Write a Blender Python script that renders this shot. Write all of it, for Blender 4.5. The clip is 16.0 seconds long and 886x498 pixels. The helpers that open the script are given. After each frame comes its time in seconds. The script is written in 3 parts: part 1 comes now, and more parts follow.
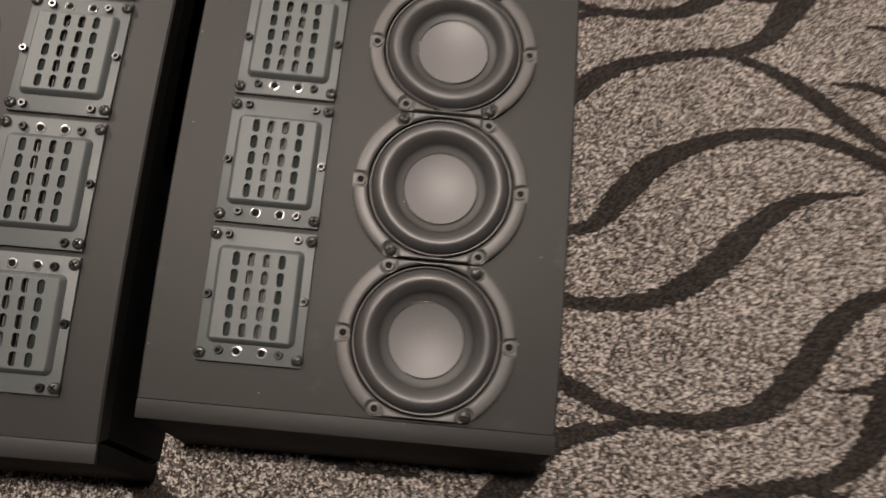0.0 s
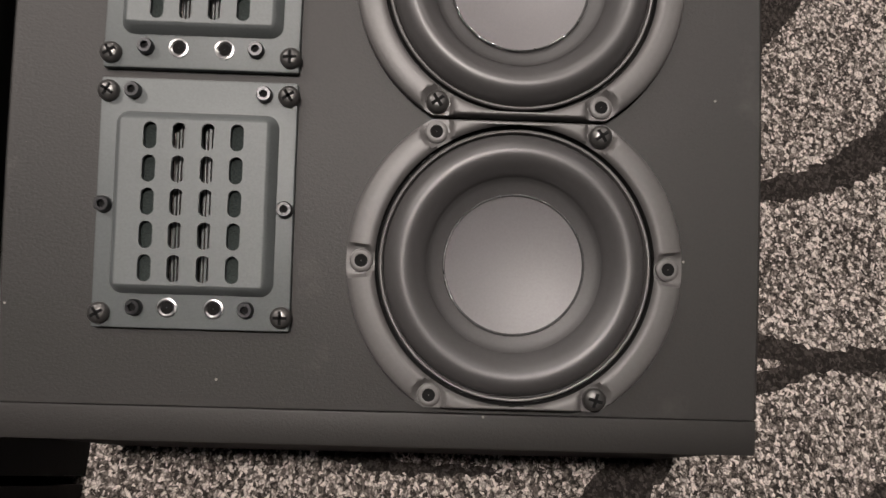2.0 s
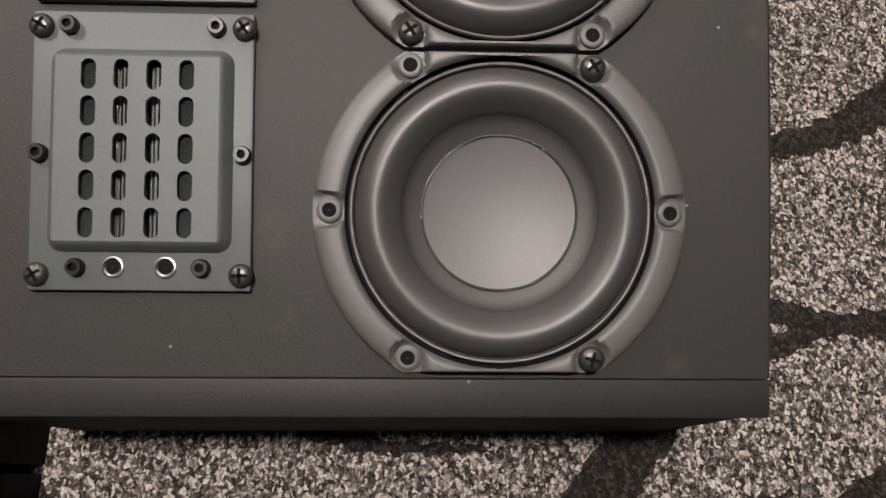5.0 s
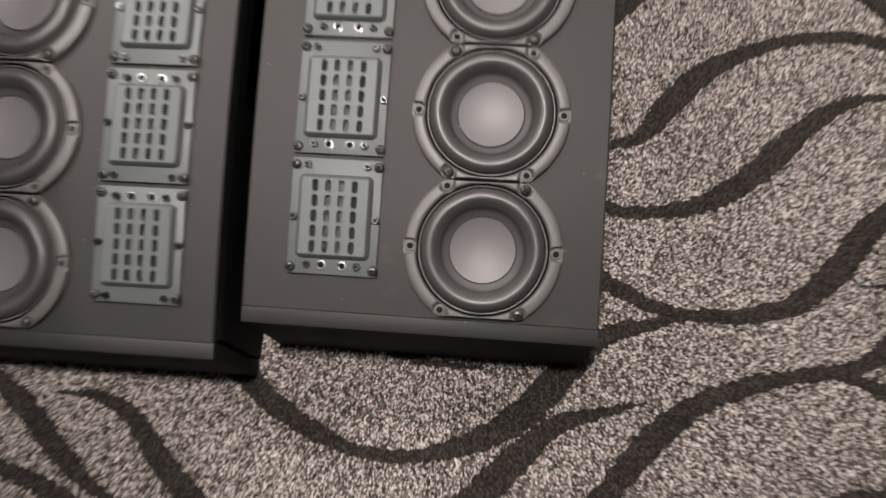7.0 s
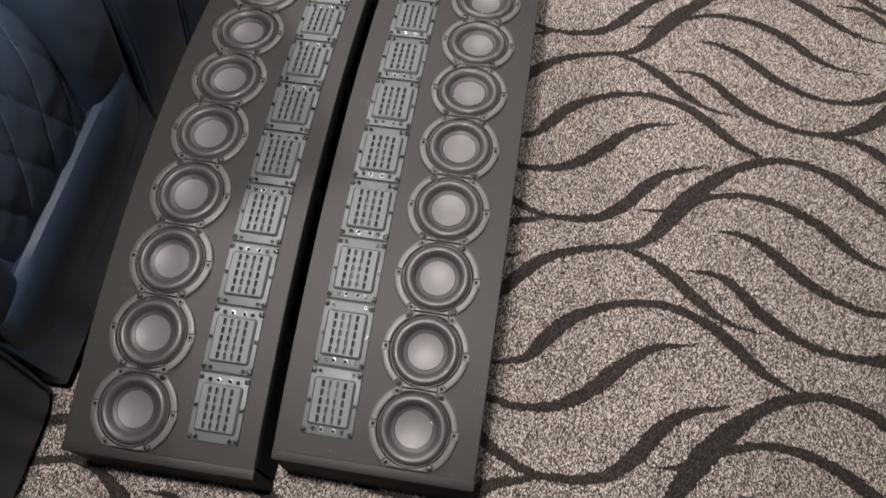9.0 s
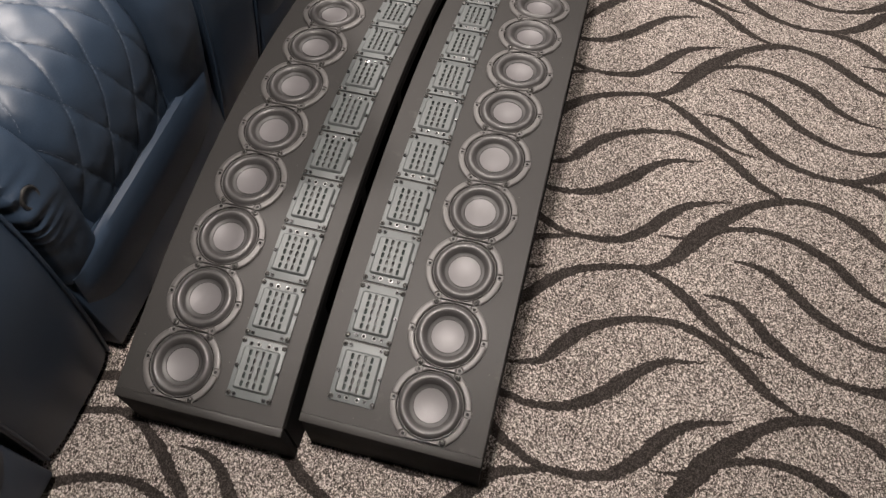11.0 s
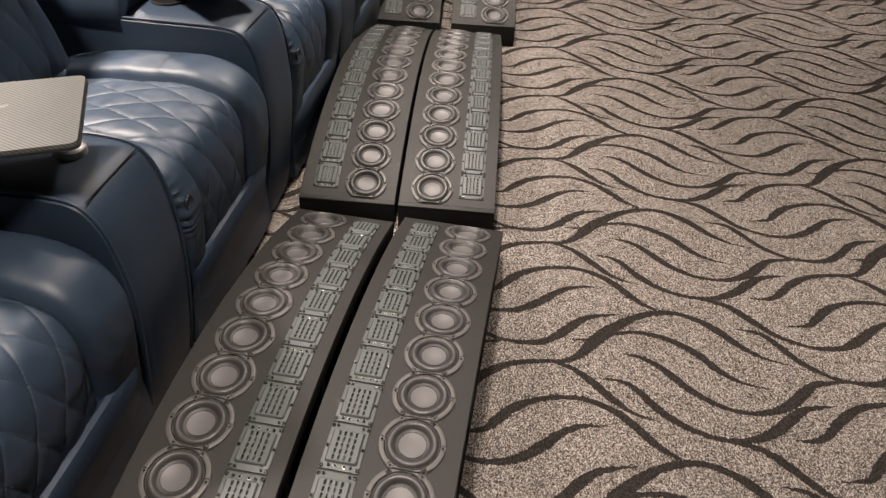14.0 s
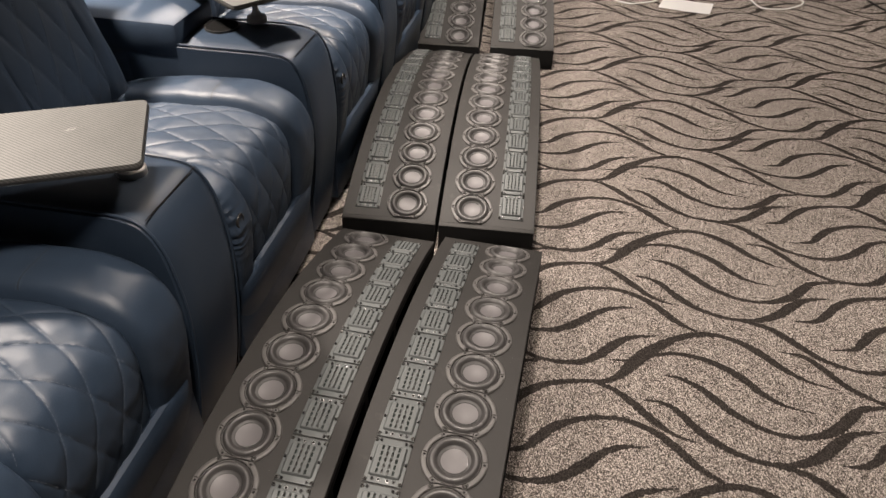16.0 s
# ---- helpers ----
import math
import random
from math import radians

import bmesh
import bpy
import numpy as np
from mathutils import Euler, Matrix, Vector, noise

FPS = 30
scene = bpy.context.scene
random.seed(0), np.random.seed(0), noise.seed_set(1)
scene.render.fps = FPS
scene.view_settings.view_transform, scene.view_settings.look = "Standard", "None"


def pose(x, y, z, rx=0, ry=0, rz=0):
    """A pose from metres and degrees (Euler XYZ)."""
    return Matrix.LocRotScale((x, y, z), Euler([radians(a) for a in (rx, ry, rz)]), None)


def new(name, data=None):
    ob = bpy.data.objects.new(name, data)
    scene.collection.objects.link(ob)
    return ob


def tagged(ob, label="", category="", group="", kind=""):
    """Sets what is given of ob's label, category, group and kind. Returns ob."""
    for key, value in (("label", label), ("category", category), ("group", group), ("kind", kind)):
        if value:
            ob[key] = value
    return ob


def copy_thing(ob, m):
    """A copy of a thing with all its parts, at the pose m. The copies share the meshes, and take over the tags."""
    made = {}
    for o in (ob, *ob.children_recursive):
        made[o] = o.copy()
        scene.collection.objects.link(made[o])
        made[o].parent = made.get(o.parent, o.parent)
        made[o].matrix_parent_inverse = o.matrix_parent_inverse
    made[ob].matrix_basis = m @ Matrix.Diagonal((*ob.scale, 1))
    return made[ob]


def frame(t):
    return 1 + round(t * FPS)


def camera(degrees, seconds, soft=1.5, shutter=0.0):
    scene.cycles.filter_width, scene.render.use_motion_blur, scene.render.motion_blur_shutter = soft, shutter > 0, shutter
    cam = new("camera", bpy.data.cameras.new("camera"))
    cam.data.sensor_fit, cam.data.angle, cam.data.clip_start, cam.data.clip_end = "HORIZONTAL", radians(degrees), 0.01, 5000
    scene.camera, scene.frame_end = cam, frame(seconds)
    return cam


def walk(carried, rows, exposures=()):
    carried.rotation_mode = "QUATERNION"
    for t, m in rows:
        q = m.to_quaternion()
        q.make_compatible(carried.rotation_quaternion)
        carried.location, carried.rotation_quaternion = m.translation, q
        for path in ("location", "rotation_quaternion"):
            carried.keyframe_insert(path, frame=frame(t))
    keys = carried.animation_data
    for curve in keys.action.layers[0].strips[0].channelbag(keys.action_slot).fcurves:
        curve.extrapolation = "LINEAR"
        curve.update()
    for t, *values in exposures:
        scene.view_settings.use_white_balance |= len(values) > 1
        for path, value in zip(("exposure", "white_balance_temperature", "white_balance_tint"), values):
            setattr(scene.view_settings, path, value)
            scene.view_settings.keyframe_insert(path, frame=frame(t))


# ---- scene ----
K = 1.25  # plan units to metres
cam = camera(65.3, 16.0, soft=1.4, shutter=0.5)
ROWS = [
    (0.0, 0.1717, -0.0706, 0.5340, 25.04, -2.83, 4.64),
    (0.5, 0.1489, -0.0492, 0.4605, 23.42, -1.15, 3.75),
    (1.0, 0.1509, -0.0396, 0.4044, 21.95, -1.66, 2.47),
    (1.5, 0.1471, -0.0245, 0.3677, 20.66, -1.33, 1.66),
    (2.0, 0.1420, -0.0090, 0.3460, 18.24, -1.73, 1.32),
    (2.5, 0.1434, -0.0041, 0.3228, 17.92, -2.36, 0.34),
    (3.0, 0.1455, 0.0021, 0.3120, 16.08, -4.20, -0.95),
    (3.5, 0.1533, -0.0052, 0.3079, 16.95, -1.70, -0.41),
    (6.0, 0.1445, -0.0328, 0.3621, 18.14, -2.02, 0.99),
    (6.5, 0.1755, -0.0589, 0.4268, 18.41, 2.06, 2.84),
    (7.0, 0.1774, -0.0877, 0.5889, 17.69, 2.76, 4.61),
    (7.5, 0.1992, -0.1518, 0.7644, 18.41, -0.36, 10.62),
    (8.0, 0.2448, -0.1905, 0.8848, 19.74, -0.53, 12.00),
    (8.5, 0.2585, -0.1807, 0.9443, 23.43, 0.40, 10.81),
    (9.0, 0.2405, -0.1326, 0.9886, 27.68, 0.12, 9.03),
    (11.5, 0.3031, -0.2543, 1.0411, 32.74, 0.24, 15.58),
    (12.0, 0.3690, -0.2197, 1.0601, 34.13, -0.03, 15.68),
    (12.2, 0.4004, -0.2011, 1.0527, 36.09, 0.55, 16.66),
    (12.5, 0.4033, -0.1503, 1.1273, 43.40, -0.38, 15.81),
    (13.0, 0.3979, -0.1390, 1.1781, 46.01, -2.36, 12.37),
    (13.5, 0.3469, -0.1760, 1.2105, 49.14, -2.56, 10.50),
    (14.0, 0.2881, -0.2045, 1.1811, 49.45, -2.68, 9.91),
    (14.5, 0.2902, -0.2270, 1.1882, 49.40, -1.74, 12.56),
    (15.0, 0.2861, -0.2257, 1.1781, 50.12, -1.28, 11.92),
    (15.5, 0.2740, -0.2245, 1.1817, 50.08, -1.73, 12.60),
    (16.0, 0.2769, -0.2294, 1.1923, 51.16, -1.21, 12.35),
]
EXPOSURES = [(0.0, -0.22, 6650, 13), (1.2, -0.04, 6300, 13), (3.5, -0.07, 6250, 13), (6.5, 0.05, 6200, 13), (9.0, 0.24, 6100, 13), (11.5, 0.36, 6450, 13), (14.0, 0.1, 6700, 13), (16.0, 0.11, 6700, 13)]
walk(cam, [(t, pose(K * x, K * y, K * z, rx, ry, rz)) for t, x, y, z, rx, ry, rz in ROWS], EXPOSURES)

# ---- light: ceiling downlights of a dim cinema room, and added fill lamps ----
world = bpy.data.worlds.new("room_air")
world.use_nodes = True
world.node_tree.nodes["Background"].inputs[0].default_value = (0.9, 0.95, 1.0, 1)
world.node_tree.nodes["Background"].inputs[1].default_value = 0.02
scene.world = world
LAMP_Z = 2.42


def downlight_lamp(x, y, power, beam, size=0.2, colour=(1.0, 0.90, 0.80)):
    data = bpy.data.lights.new("downlight_lamp", "AREA")
    data.shape, data.size, data.energy, data.color = "DISK", size, power, colour
    data.spread = math.radians(beam)
    ob = new("downlight_lamp", data)
    ob.matrix_world = pose(x, y, LAMP_Z - 0.012)
    return ob


# x, y, watts, beam in degrees: over the carpet, then behind the seat backs
# the two at x 1.6 and 2.0 are added fill to brighten the right-hand carpet
DOWNLIGHTS_AND_FILL = [(0.06, 0.1, 17, 88), (-0.1, 2.4, 37, 115), (0.05, 4.9, 34, 110), (1.6, 1.4, 21, 96), (2.0, 4.0, 12, 88), (-1.65, 1.15, 80, 100), (-1.65, 2.9, 96, 100)]
for lx, ly, power, beam in DOWNLIGHTS_AND_FILL:
    downlight_lamp(lx, ly, power, beam)


# ---- materials ----
def material(name, base, rough=0.5, metal=0.0, spec=0.5):
    m = bpy.data.materials.new(name)
    m.use_nodes = True
    b = m.node_tree.nodes["Principled BSDF"]
    b.inputs["Base Color"].default_value = (*base, 1)
    b.inputs["Roughness"].default_value = rough
    b.inputs["Metallic"].default_value = metal
    b.inputs["Specular IOR Level"].default_value = spec
    return m


def node(m, kind, **values):
    n = m.node_tree.nodes.new(kind)
    for key, value in values.items():
        n.inputs[key.replace("_", " ")].default_value = value
    return n


def join(m, a, out, b, to):
    m.node_tree.links.new(a.outputs[out], b.inputs[to])


def bsdf(m):
    return m.node_tree.nodes["Principled BSDF"]


def ramp(m, stops):
    n = m.node_tree.nodes.new("ShaderNodeValToRGB")
    while len(n.color_ramp.elements) < len(stops):
        n.color_ramp.elements.new(0.5)
    for e, (at, c) in zip(n.color_ramp.elements, stops):
        e.position, e.color = at, (*c, 1)
    return n


def grained(name, dark, light, rough, scale, bump, detail=4.0, metal=0.0, spec=0.5, wide=6.0, wide_mix=0.35, bump_scale=None):
    """A surface with fine grain and broad, faint blotches, both in metres."""
    m = material(name, light, rough, metal, spec)
    co = m.node_tree.nodes.new("ShaderNodeTexCoord")
    fine = node(m, "ShaderNodeTexNoise", Scale=scale, Detail=detail, Roughness=0.6)
    broad = node(m, "ShaderNodeTexNoise", Scale=wide, Detail=3.0)
    join(m, co, "Object", fine, "Vector")
    join(m, co, "Object", broad, "Vector")
    mix = m.node_tree.nodes.new("ShaderNodeMix")
    mix.inputs["Factor"].default_value = wide_mix
    join(m, fine, "Fac", mix, "A")
    join(m, broad, "Fac", mix, "B")
    r = ramp(m, [(0.3, dark), (0.7, light)])
    join(m, mix, "Result", r, "Fac")
    join(m, r, "Color", bsdf(m), "Base Color")
    rr = node(m, "ShaderNodeMapRange", To_Min=rough - 0.06, To_Max=rough + 0.06)
    join(m, broad, "Fac", rr, "Value")
    join(m, rr, "Result", bsdf(m), "Roughness")
    if bump:
        b = node(m, "ShaderNodeBump", Strength=bump, Distance=0.001)
        if bump_scale:
            fine2 = node(m, "ShaderNodeTexNoise", Scale=bump_scale, Detail=2.0)
            join(m, co, "Object", fine2, "Vector")
            join(m, fine2, "Fac", b, "Height")
        else:
            join(m, fine, "Fac", b, "Height")
        join(m, b, "Normal", bsdf(m), "Normal")
    return m


def carpet_material(name, dark, mid, light, pile=540.0):
    """Looped pile: irregular tufts of light and dark yarn with rounded relief, shade between them painted in."""
    m = material(name, mid, 0.95, 0.0, 0.1)
    co = m.node_tree.nodes.new("ShaderNodeTexCoord")
    warp = node(m, "ShaderNodeTexNoise", Scale=240.0, Detail=2.0)
    join(m, co, "Object", warp, "Vector")
    add = m.node_tree.nodes.new("ShaderNodeMixRGB")
    add.blend_type = "ADD"
    add.inputs["Fac"].default_value = 0.006
    join(m, co, "Object", add, "Color1")
    join(m, warp, "Color", add, "Color2")
    lean = m.node_tree.nodes.new("ShaderNodeMapping")
    lean.inputs["Rotation"].default_value = (0, 0, 0.5)
    lean.inputs["Scale"].default_value = (1.0, 0.72, 1.0)
    join(m, add, "Color", lean, "Vector")
    cells = node(m, "ShaderNodeTexVoronoi", Scale=pile)
    join(m, lean, "Vector", cells, "Vector")
    tone = m.node_tree.nodes.new("ShaderNodeSeparateColor")
    join(m, cells, "Color", tone, "Color")
    fibre = node(m, "ShaderNodeTexNoise", Scale=900.0, Detail=3.0, Roughness=0.7)
    join(m, co, "Object", fibre, "Vector")
    # colour darkens away from each cell centre: painted shade in the pile gaps
    gap_shaded_tone = node(m, "ShaderNodeMath")
    gap_shaded_tone.operation = "MULTIPLY_ADD"
    join(m, cells, "Distance", gap_shaded_tone, 0)
    gap_shaded_tone.inputs[1].default_value = -0.7
    join(m, tone, "Red", gap_shaded_tone, 2)
    yarn = node(m, "ShaderNodeMath")
    yarn.operation = "MULTIPLY_ADD"
    join(m, fibre, "Fac", yarn, 0)
    yarn.inputs[1].default_value = 0.6
    join(m, gap_shaded_tone, "Value", yarn, 2)
    broad = node(m, "ShaderNodeTexNoise", Scale=9.0, Detail=4.0)
    join(m, co, "Object", broad, "Vector")
    mix = m.node_tree.nodes.new("ShaderNodeMix")
    mix.inputs["Factor"].default_value = 0.12
    join(m, yarn, "Value", mix, "A")
    join(m, broad, "Fac", mix, "B")
    r = ramp(m, [(0.12, dark), (0.5, mid), (0.92, light)])
    join(m, mix, "Result", r, "Fac")
    join(m, r, "Color", bsdf(m), "Base Color")
    relief = node(m, "ShaderNodeMath")
    relief.operation = "MULTIPLY_ADD"
    join(m, fibre, "Fac", relief, 0)
    relief.inputs[1].default_value = -0.5
    join(m, cells, "Distance", relief, 2)
    b = node(m, "ShaderNodeBump", Strength=1.0, Distance=0.003)
    b.invert = True
    join(m, relief, "Value", b, "Height")
    join(m, b, "Normal", bsdf(m), "Normal")
    return m


def dusty(m):
    """Sparse pale dust specks and faint rubbed patches over the paint."""
    paint = bsdf(m).inputs["Base Color"].links[0].from_node
    co = m.node_tree.nodes.new("ShaderNodeTexCoord")
    cells = node(m, "ShaderNodeTexVoronoi", Scale=75.0)
    join(m, co, "Object", cells, "Vector")
    small = node(m, "ShaderNodeMath")
    small.operation = "LESS_THAN"
    join(m, cells, "Distance", small, 0)
    small.inputs[1].default_value = 0.045
    pick = m.node_tree.nodes.new("ShaderNodeSeparateColor")
    join(m, cells, "Color", pick, "Color")
    few = node(m, "ShaderNodeMath")
    few.operation = "GREATER_THAN"
    join(m, pick, "Green", few, 0)
    few.inputs[1].default_value = 0.72
    both = node(m, "ShaderNodeMath")
    both.operation = "MULTIPLY"
    join(m, small, "Value", both, 0)
    join(m, few, "Value", both, 1)
    rub = node(m, "ShaderNodeTexNoise", Scale=17.0, Detail=5.0, Roughness=0.65)
    join(m, co, "Object", rub, "Vector")
    worn = node(m, "ShaderNodeMapRange", From_Min=0.62, From_Max=0.82, To_Min=0.0, To_Max=0.2)
    join(m, rub, "Fac", worn, "Value")
    total = node(m, "ShaderNodeMath")
    total.operation = "MAXIMUM"
    join(m, both, "Value", total, 0)
    join(m, worn, "Result", total, 1)
    mix = m.node_tree.nodes.new("ShaderNodeMixRGB")
    join(m, total, "Value", mix, "Fac")
    join(m, paint, "Color", mix, "Color1")
    mix.inputs["Color2"].default_value = (0.17, 0.16, 0.15, 1)
    join(m, mix, "Color", bsdf(m), "Base Color")


CARPET = carpet_material("carpet_pile", (0.029, 0.025, 0.0225), (0.192, 0.167, 0.149), (0.78, 0.70, 0.648))
CARPET_DARK = carpet_material("dark_carpet_pile", (0.018, 0.015, 0.0135), (0.034, 0.029, 0.026), (0.075, 0.065, 0.059))
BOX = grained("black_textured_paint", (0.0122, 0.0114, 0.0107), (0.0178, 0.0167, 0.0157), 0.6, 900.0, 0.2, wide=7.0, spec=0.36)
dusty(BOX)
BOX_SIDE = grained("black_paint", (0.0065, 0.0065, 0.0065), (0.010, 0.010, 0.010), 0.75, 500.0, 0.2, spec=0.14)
VOID = material("dark_inside", (0.006, 0.006, 0.006), 0.9, 0.0, 0.1)
FRAME = grained("moulded_black_plastic", (0.063, 0.060, 0.059), (0.076, 0.073, 0.0715), 0.48, 600.0, 0.06, spec=0.5)
RUBBER = grained("black_rubber", (0.037, 0.0355, 0.0355), (0.046, 0.0445, 0.0445), 0.44, 500.0, 0.03, spec=0.6)
CONE = grained("black_paper_cone", (0.027, 0.026, 0.026), (0.035, 0.034, 0.034), 0.5, 700.0, 0.04, spec=0.45)
CAP = grained("grey_dust_cap", (0.084, 0.080, 0.083), (0.102, 0.097, 0.101), 0.48, 900.0, 0.04)
PLATE = grained("grey_anodised_plate", (0.062, 0.069, 0.070), (0.084, 0.092, 0.093), 0.55, 1200.0, 0.06, metal=0.2)
FELT = grained("dark_felt", (0.005, 0.007, 0.007), (0.035, 0.042, 0.04), 0.95, 1500.0, 0.6, spec=0.1)
FOIL = grained("foil_membrane", (0.07, 0.062, 0.06), (0.22, 0.20, 0.19), 0.3, 300.0, 0.1, metal=1.0)
SCREW = material("black_screw", (0.07, 0.068, 0.066), 0.36, 0.7)
BOLT = material("dark_steel_bolt", (0.075, 0.075, 0.078), 0.3, 1.0)
CHROME = material("bright_plated_metal", (0.36, 0.36, 0.36), 0.3, 1.0)
GLUE = grained("glossy_glue", (0.02, 0.02, 0.02), (0.05, 0.05, 0.05), 0.09, 420.0, 1.0, spec=1.0)
LEATHER = grained("navy_leather", (0.0165, 0.0295, 0.051), (0.0285, 0.0455, 0.073), 0.47, 420.0, 0.3, wide=5.0, bump_scale=700.0, spec=0.5)
THREAD = material("pale_thread", (0.085, 0.105, 0.135), 0.8)
DARKEDGE = material("dark_tray_edge", (0.02, 0.02, 0.02), 0.4)
METAL = material("brushed_metal", (0.72, 0.70, 0.67), 0.42, 0.5)
EMBLEM = material("pale_print", (0.26, 0.26, 0.25), 0.6)
PAPER = material("white_paper", (0.8, 0.8, 0.8), 0.8)
WIRE = material("white_cable", (0.7, 0.7, 0.68), 0.5)
WALL = grained("dark_wall_paint", (0.16, 0.155, 0.15), (0.2, 0.195, 0.19), 0.8, 120.0, 0.1)
CEIL = grained("ceiling_paint", (0.3, 0.3, 0.3), (0.35, 0.35, 0.35), 0.9, 90.0, 0.1)


def woven_material():
    """Fine diagonal weave in two greys under a satin coat."""
    m = material("woven_carbon_laminate", (0.2, 0.2, 0.19), 0.45)
    co = m.node_tree.nodes.new("ShaderNodeTexCoord")
    wave = node(m, "ShaderNodeTexWave", Scale=70.0, Distortion=0.4, Detail=1.0)
    wave.bands_direction = "DIAGONAL"
    chk = node(m, "ShaderNodeTexNoise", Scale=14.0, Detail=3.0)
    join(m, co, "Object", wave, "Vector")
    join(m, co, "Object", chk, "Vector")
    mix = m.node_tree.nodes.new("ShaderNodeMix")
    mix.inputs["Factor"].default_value = 0.3
    join(m, wave, "Fac", mix, "A")
    join(m, chk, "Fac", mix, "B")
    r = ramp(m, [(0.2, (0.055, 0.057, 0.054)), (0.8, (0.138, 0.138, 0.132))])
    join(m, mix, "Result", r, "Fac")
    join(m, r, "Color", bsdf(m), "Base Color")
    return m


TRAY = woven_material()


# ---- mesh helpers ----
def part(name, bm, mat, parent=None, label="", smooth=True, scale=K, mats=(), up=False):
    """Links a bmesh, built in plan units, as one mesh object."""
    bmesh.ops.scale(bm, vec=(scale,) * 3, verts=bm.verts)
    bmesh.ops.recalc_face_normals(bm, faces=bm.faces)
    if up:  # open sheets face upwards
        bmesh.ops.reverse_faces(bm, faces=[f for f in bm.faces if f.normal.z < -0.02])
    me = bpy.data.meshes.new(name)
    bm.to_mesh(me)
    bm.free()
    for x in (mat, *mats):
        me.materials.append(x)
    if smooth:
        for f in me.polygons:
            f.use_smooth = True
        me.set_sharp_from_angle(angle=radians(38))
    ob = new(name, me)
    if parent:
        ob.parent = parent
    if label:
        ob["label"] = label
    return ob


def again(ob, m, parent, name=None):
    """A second object on the same mesh."""
    o = new(name or ob.name.split(".")[0], ob.data)
    o.parent = parent
    o.matrix_basis = m
    return o


def at(x, y, z, rx=0, ry=0, rz=0):
    return pose(K * x, K * y, K * z, rx, ry, rz)


def add_box(bm, x0, x1, y0, y1, z0, z1, bevel=0.0):
    r = bmesh.ops.create_cube(bm, size=1)
    vs = r["verts"]
    for v in vs:
        v.co = Vector((x0 if v.co.x < 0 else x1, y0 if v.co.y < 0 else y1, z0 if v.co.z < 0 else z1))
    if bevel:
        es = list({e for v in vs for e in v.link_edges})
        bmesh.ops.bevel(bm, geom=es, offset=bevel, segments=2, affect="EDGES", profile=0.5)


def grid(bm, rows, close_u=False, close_v=False):
    """Quads over rows of points."""
    vs = [[bm.verts.new(p) for p in r] for r in rows]
    n, w = len(vs), len(vs[0])
    for i in range(n if close_u else n - 1):
        for j in range(w if close_v else w - 1):
            bm.faces.new((vs[i][j], vs[(i + 1) % n][j], vs[(i + 1) % n][(j + 1) % w], vs[i][(j + 1) % w]))
    return vs


def lathe(bm, profile, n=64, shape=None, cap=False):
    """Turns (radius, height) pairs round z; shape may limit the radius by angle."""
    rows = []
    for r, z in profile:
        ring = []
        for i in range(n):
            a = 2 * math.pi * i / n
            q = shape(r, a) if shape else r
            ring.append((q * math.cos(a), q * math.sin(a), z))
        rows.append(ring)
    vs = grid(bm, rows, close_v=True)
    if cap:
        bm.faces.new(vs[-1])
    return vs


def spline(pts, n):
    """Catmull-Rom through tuples of numbers."""
    p = [np.array(q, float) for q in pts]
    p = [2 * p[0] - p[1]] + p + [2 * p[-1] - p[-2]]
    out = []
    for k in range(n):
        f = k / (n - 1) * (len(p) - 3)
        i = min(int(f), len(p) - 4)
        t = f - i
        a, b, c, d = p[i:i + 4]
        out.append(0.5 * (2 * b + (c - a) * t + (2 * a - 5 * b + 4 * c - d) * t * t + (3 * b - a - 3 * c + d) * t ** 3))
    return out


# ---- the room ----
def room():
    bm = bmesh.new()
    grid(bm, [[(x, y, 0.0) for x in np.linspace(-4.0, 4.5, 9)] for y in np.linspace(-3.5, 8.0, 9)])
    tagged(part("floor", bm, CARPET, scale=1.0, up=True), "beige and grey looped carpet with dark wavy stripes", "carpet", kind="structure")
    bm = bmesh.new()
    add_box(bm, -4.1, 4.6, -3.6, 8.1, LAMP_Z, LAMP_Z + 0.1)
    tagged(part("ceiling", bm, CEIL, scale=1.0), "plain grey painted ceiling", "ceiling", kind="structure")
    for name, b in (("wall_west", (-4.1, -4.0, -3.5, 8.0)), ("wall_east", (4.5, 4.6, -3.5, 8.0)), ("wall_south", (-4.1, 4.6, -3.6, -3.5)), ("wall_north", (-4.1, 4.6, 8.0, 8.1))):
        bm = bmesh.new()
        add_box(bm, *b, 0, LAMP_Z)
        tagged(part(name, bm, WALL, scale=1.0), "plain dark grey painted wall", "wall", kind="structure")


room()

# wavy stripes woven into the carpet, one repeat: x, y and half width along each
STEM = [(0.175, 0.281, 0.001), (0.235, 0.297, 0.008), (0.289, 0.358, 0.0115), (0.33, 0.393, 0.009), (0.374, 0.412, 0.0075), (0.421, 0.424, 0.006), (0.462, 0.434, 0.007), (0.493, 0.457, 0.0105), (0.521, 0.498, 0.0155), (0.551, 0.538, 0.0165), (0.586, 0.574, 0.0135), (0.624, 0.606, 0.010), (0.672, 0.631, 0.009), (0.721, 0.64, 0.0075), (0.77, 0.629, 0.009), (0.813, 0.604, 0.0115), (0.85, 0.574, 0.010), (0.886, 0.549, 0.007), (0.922, 0.535, 0.004), (0.975, 0.527, 0.001)]
FORK = [(0.435, 0.427, 0.004), (0.48, 0.414, 0.007), (0.521, 0.387, 0.010), (0.557, 0.355, 0.010), (0.591, 0.329, 0.0065), (0.623, 0.316, 0.004), (0.662, 0.31, 0.001)]
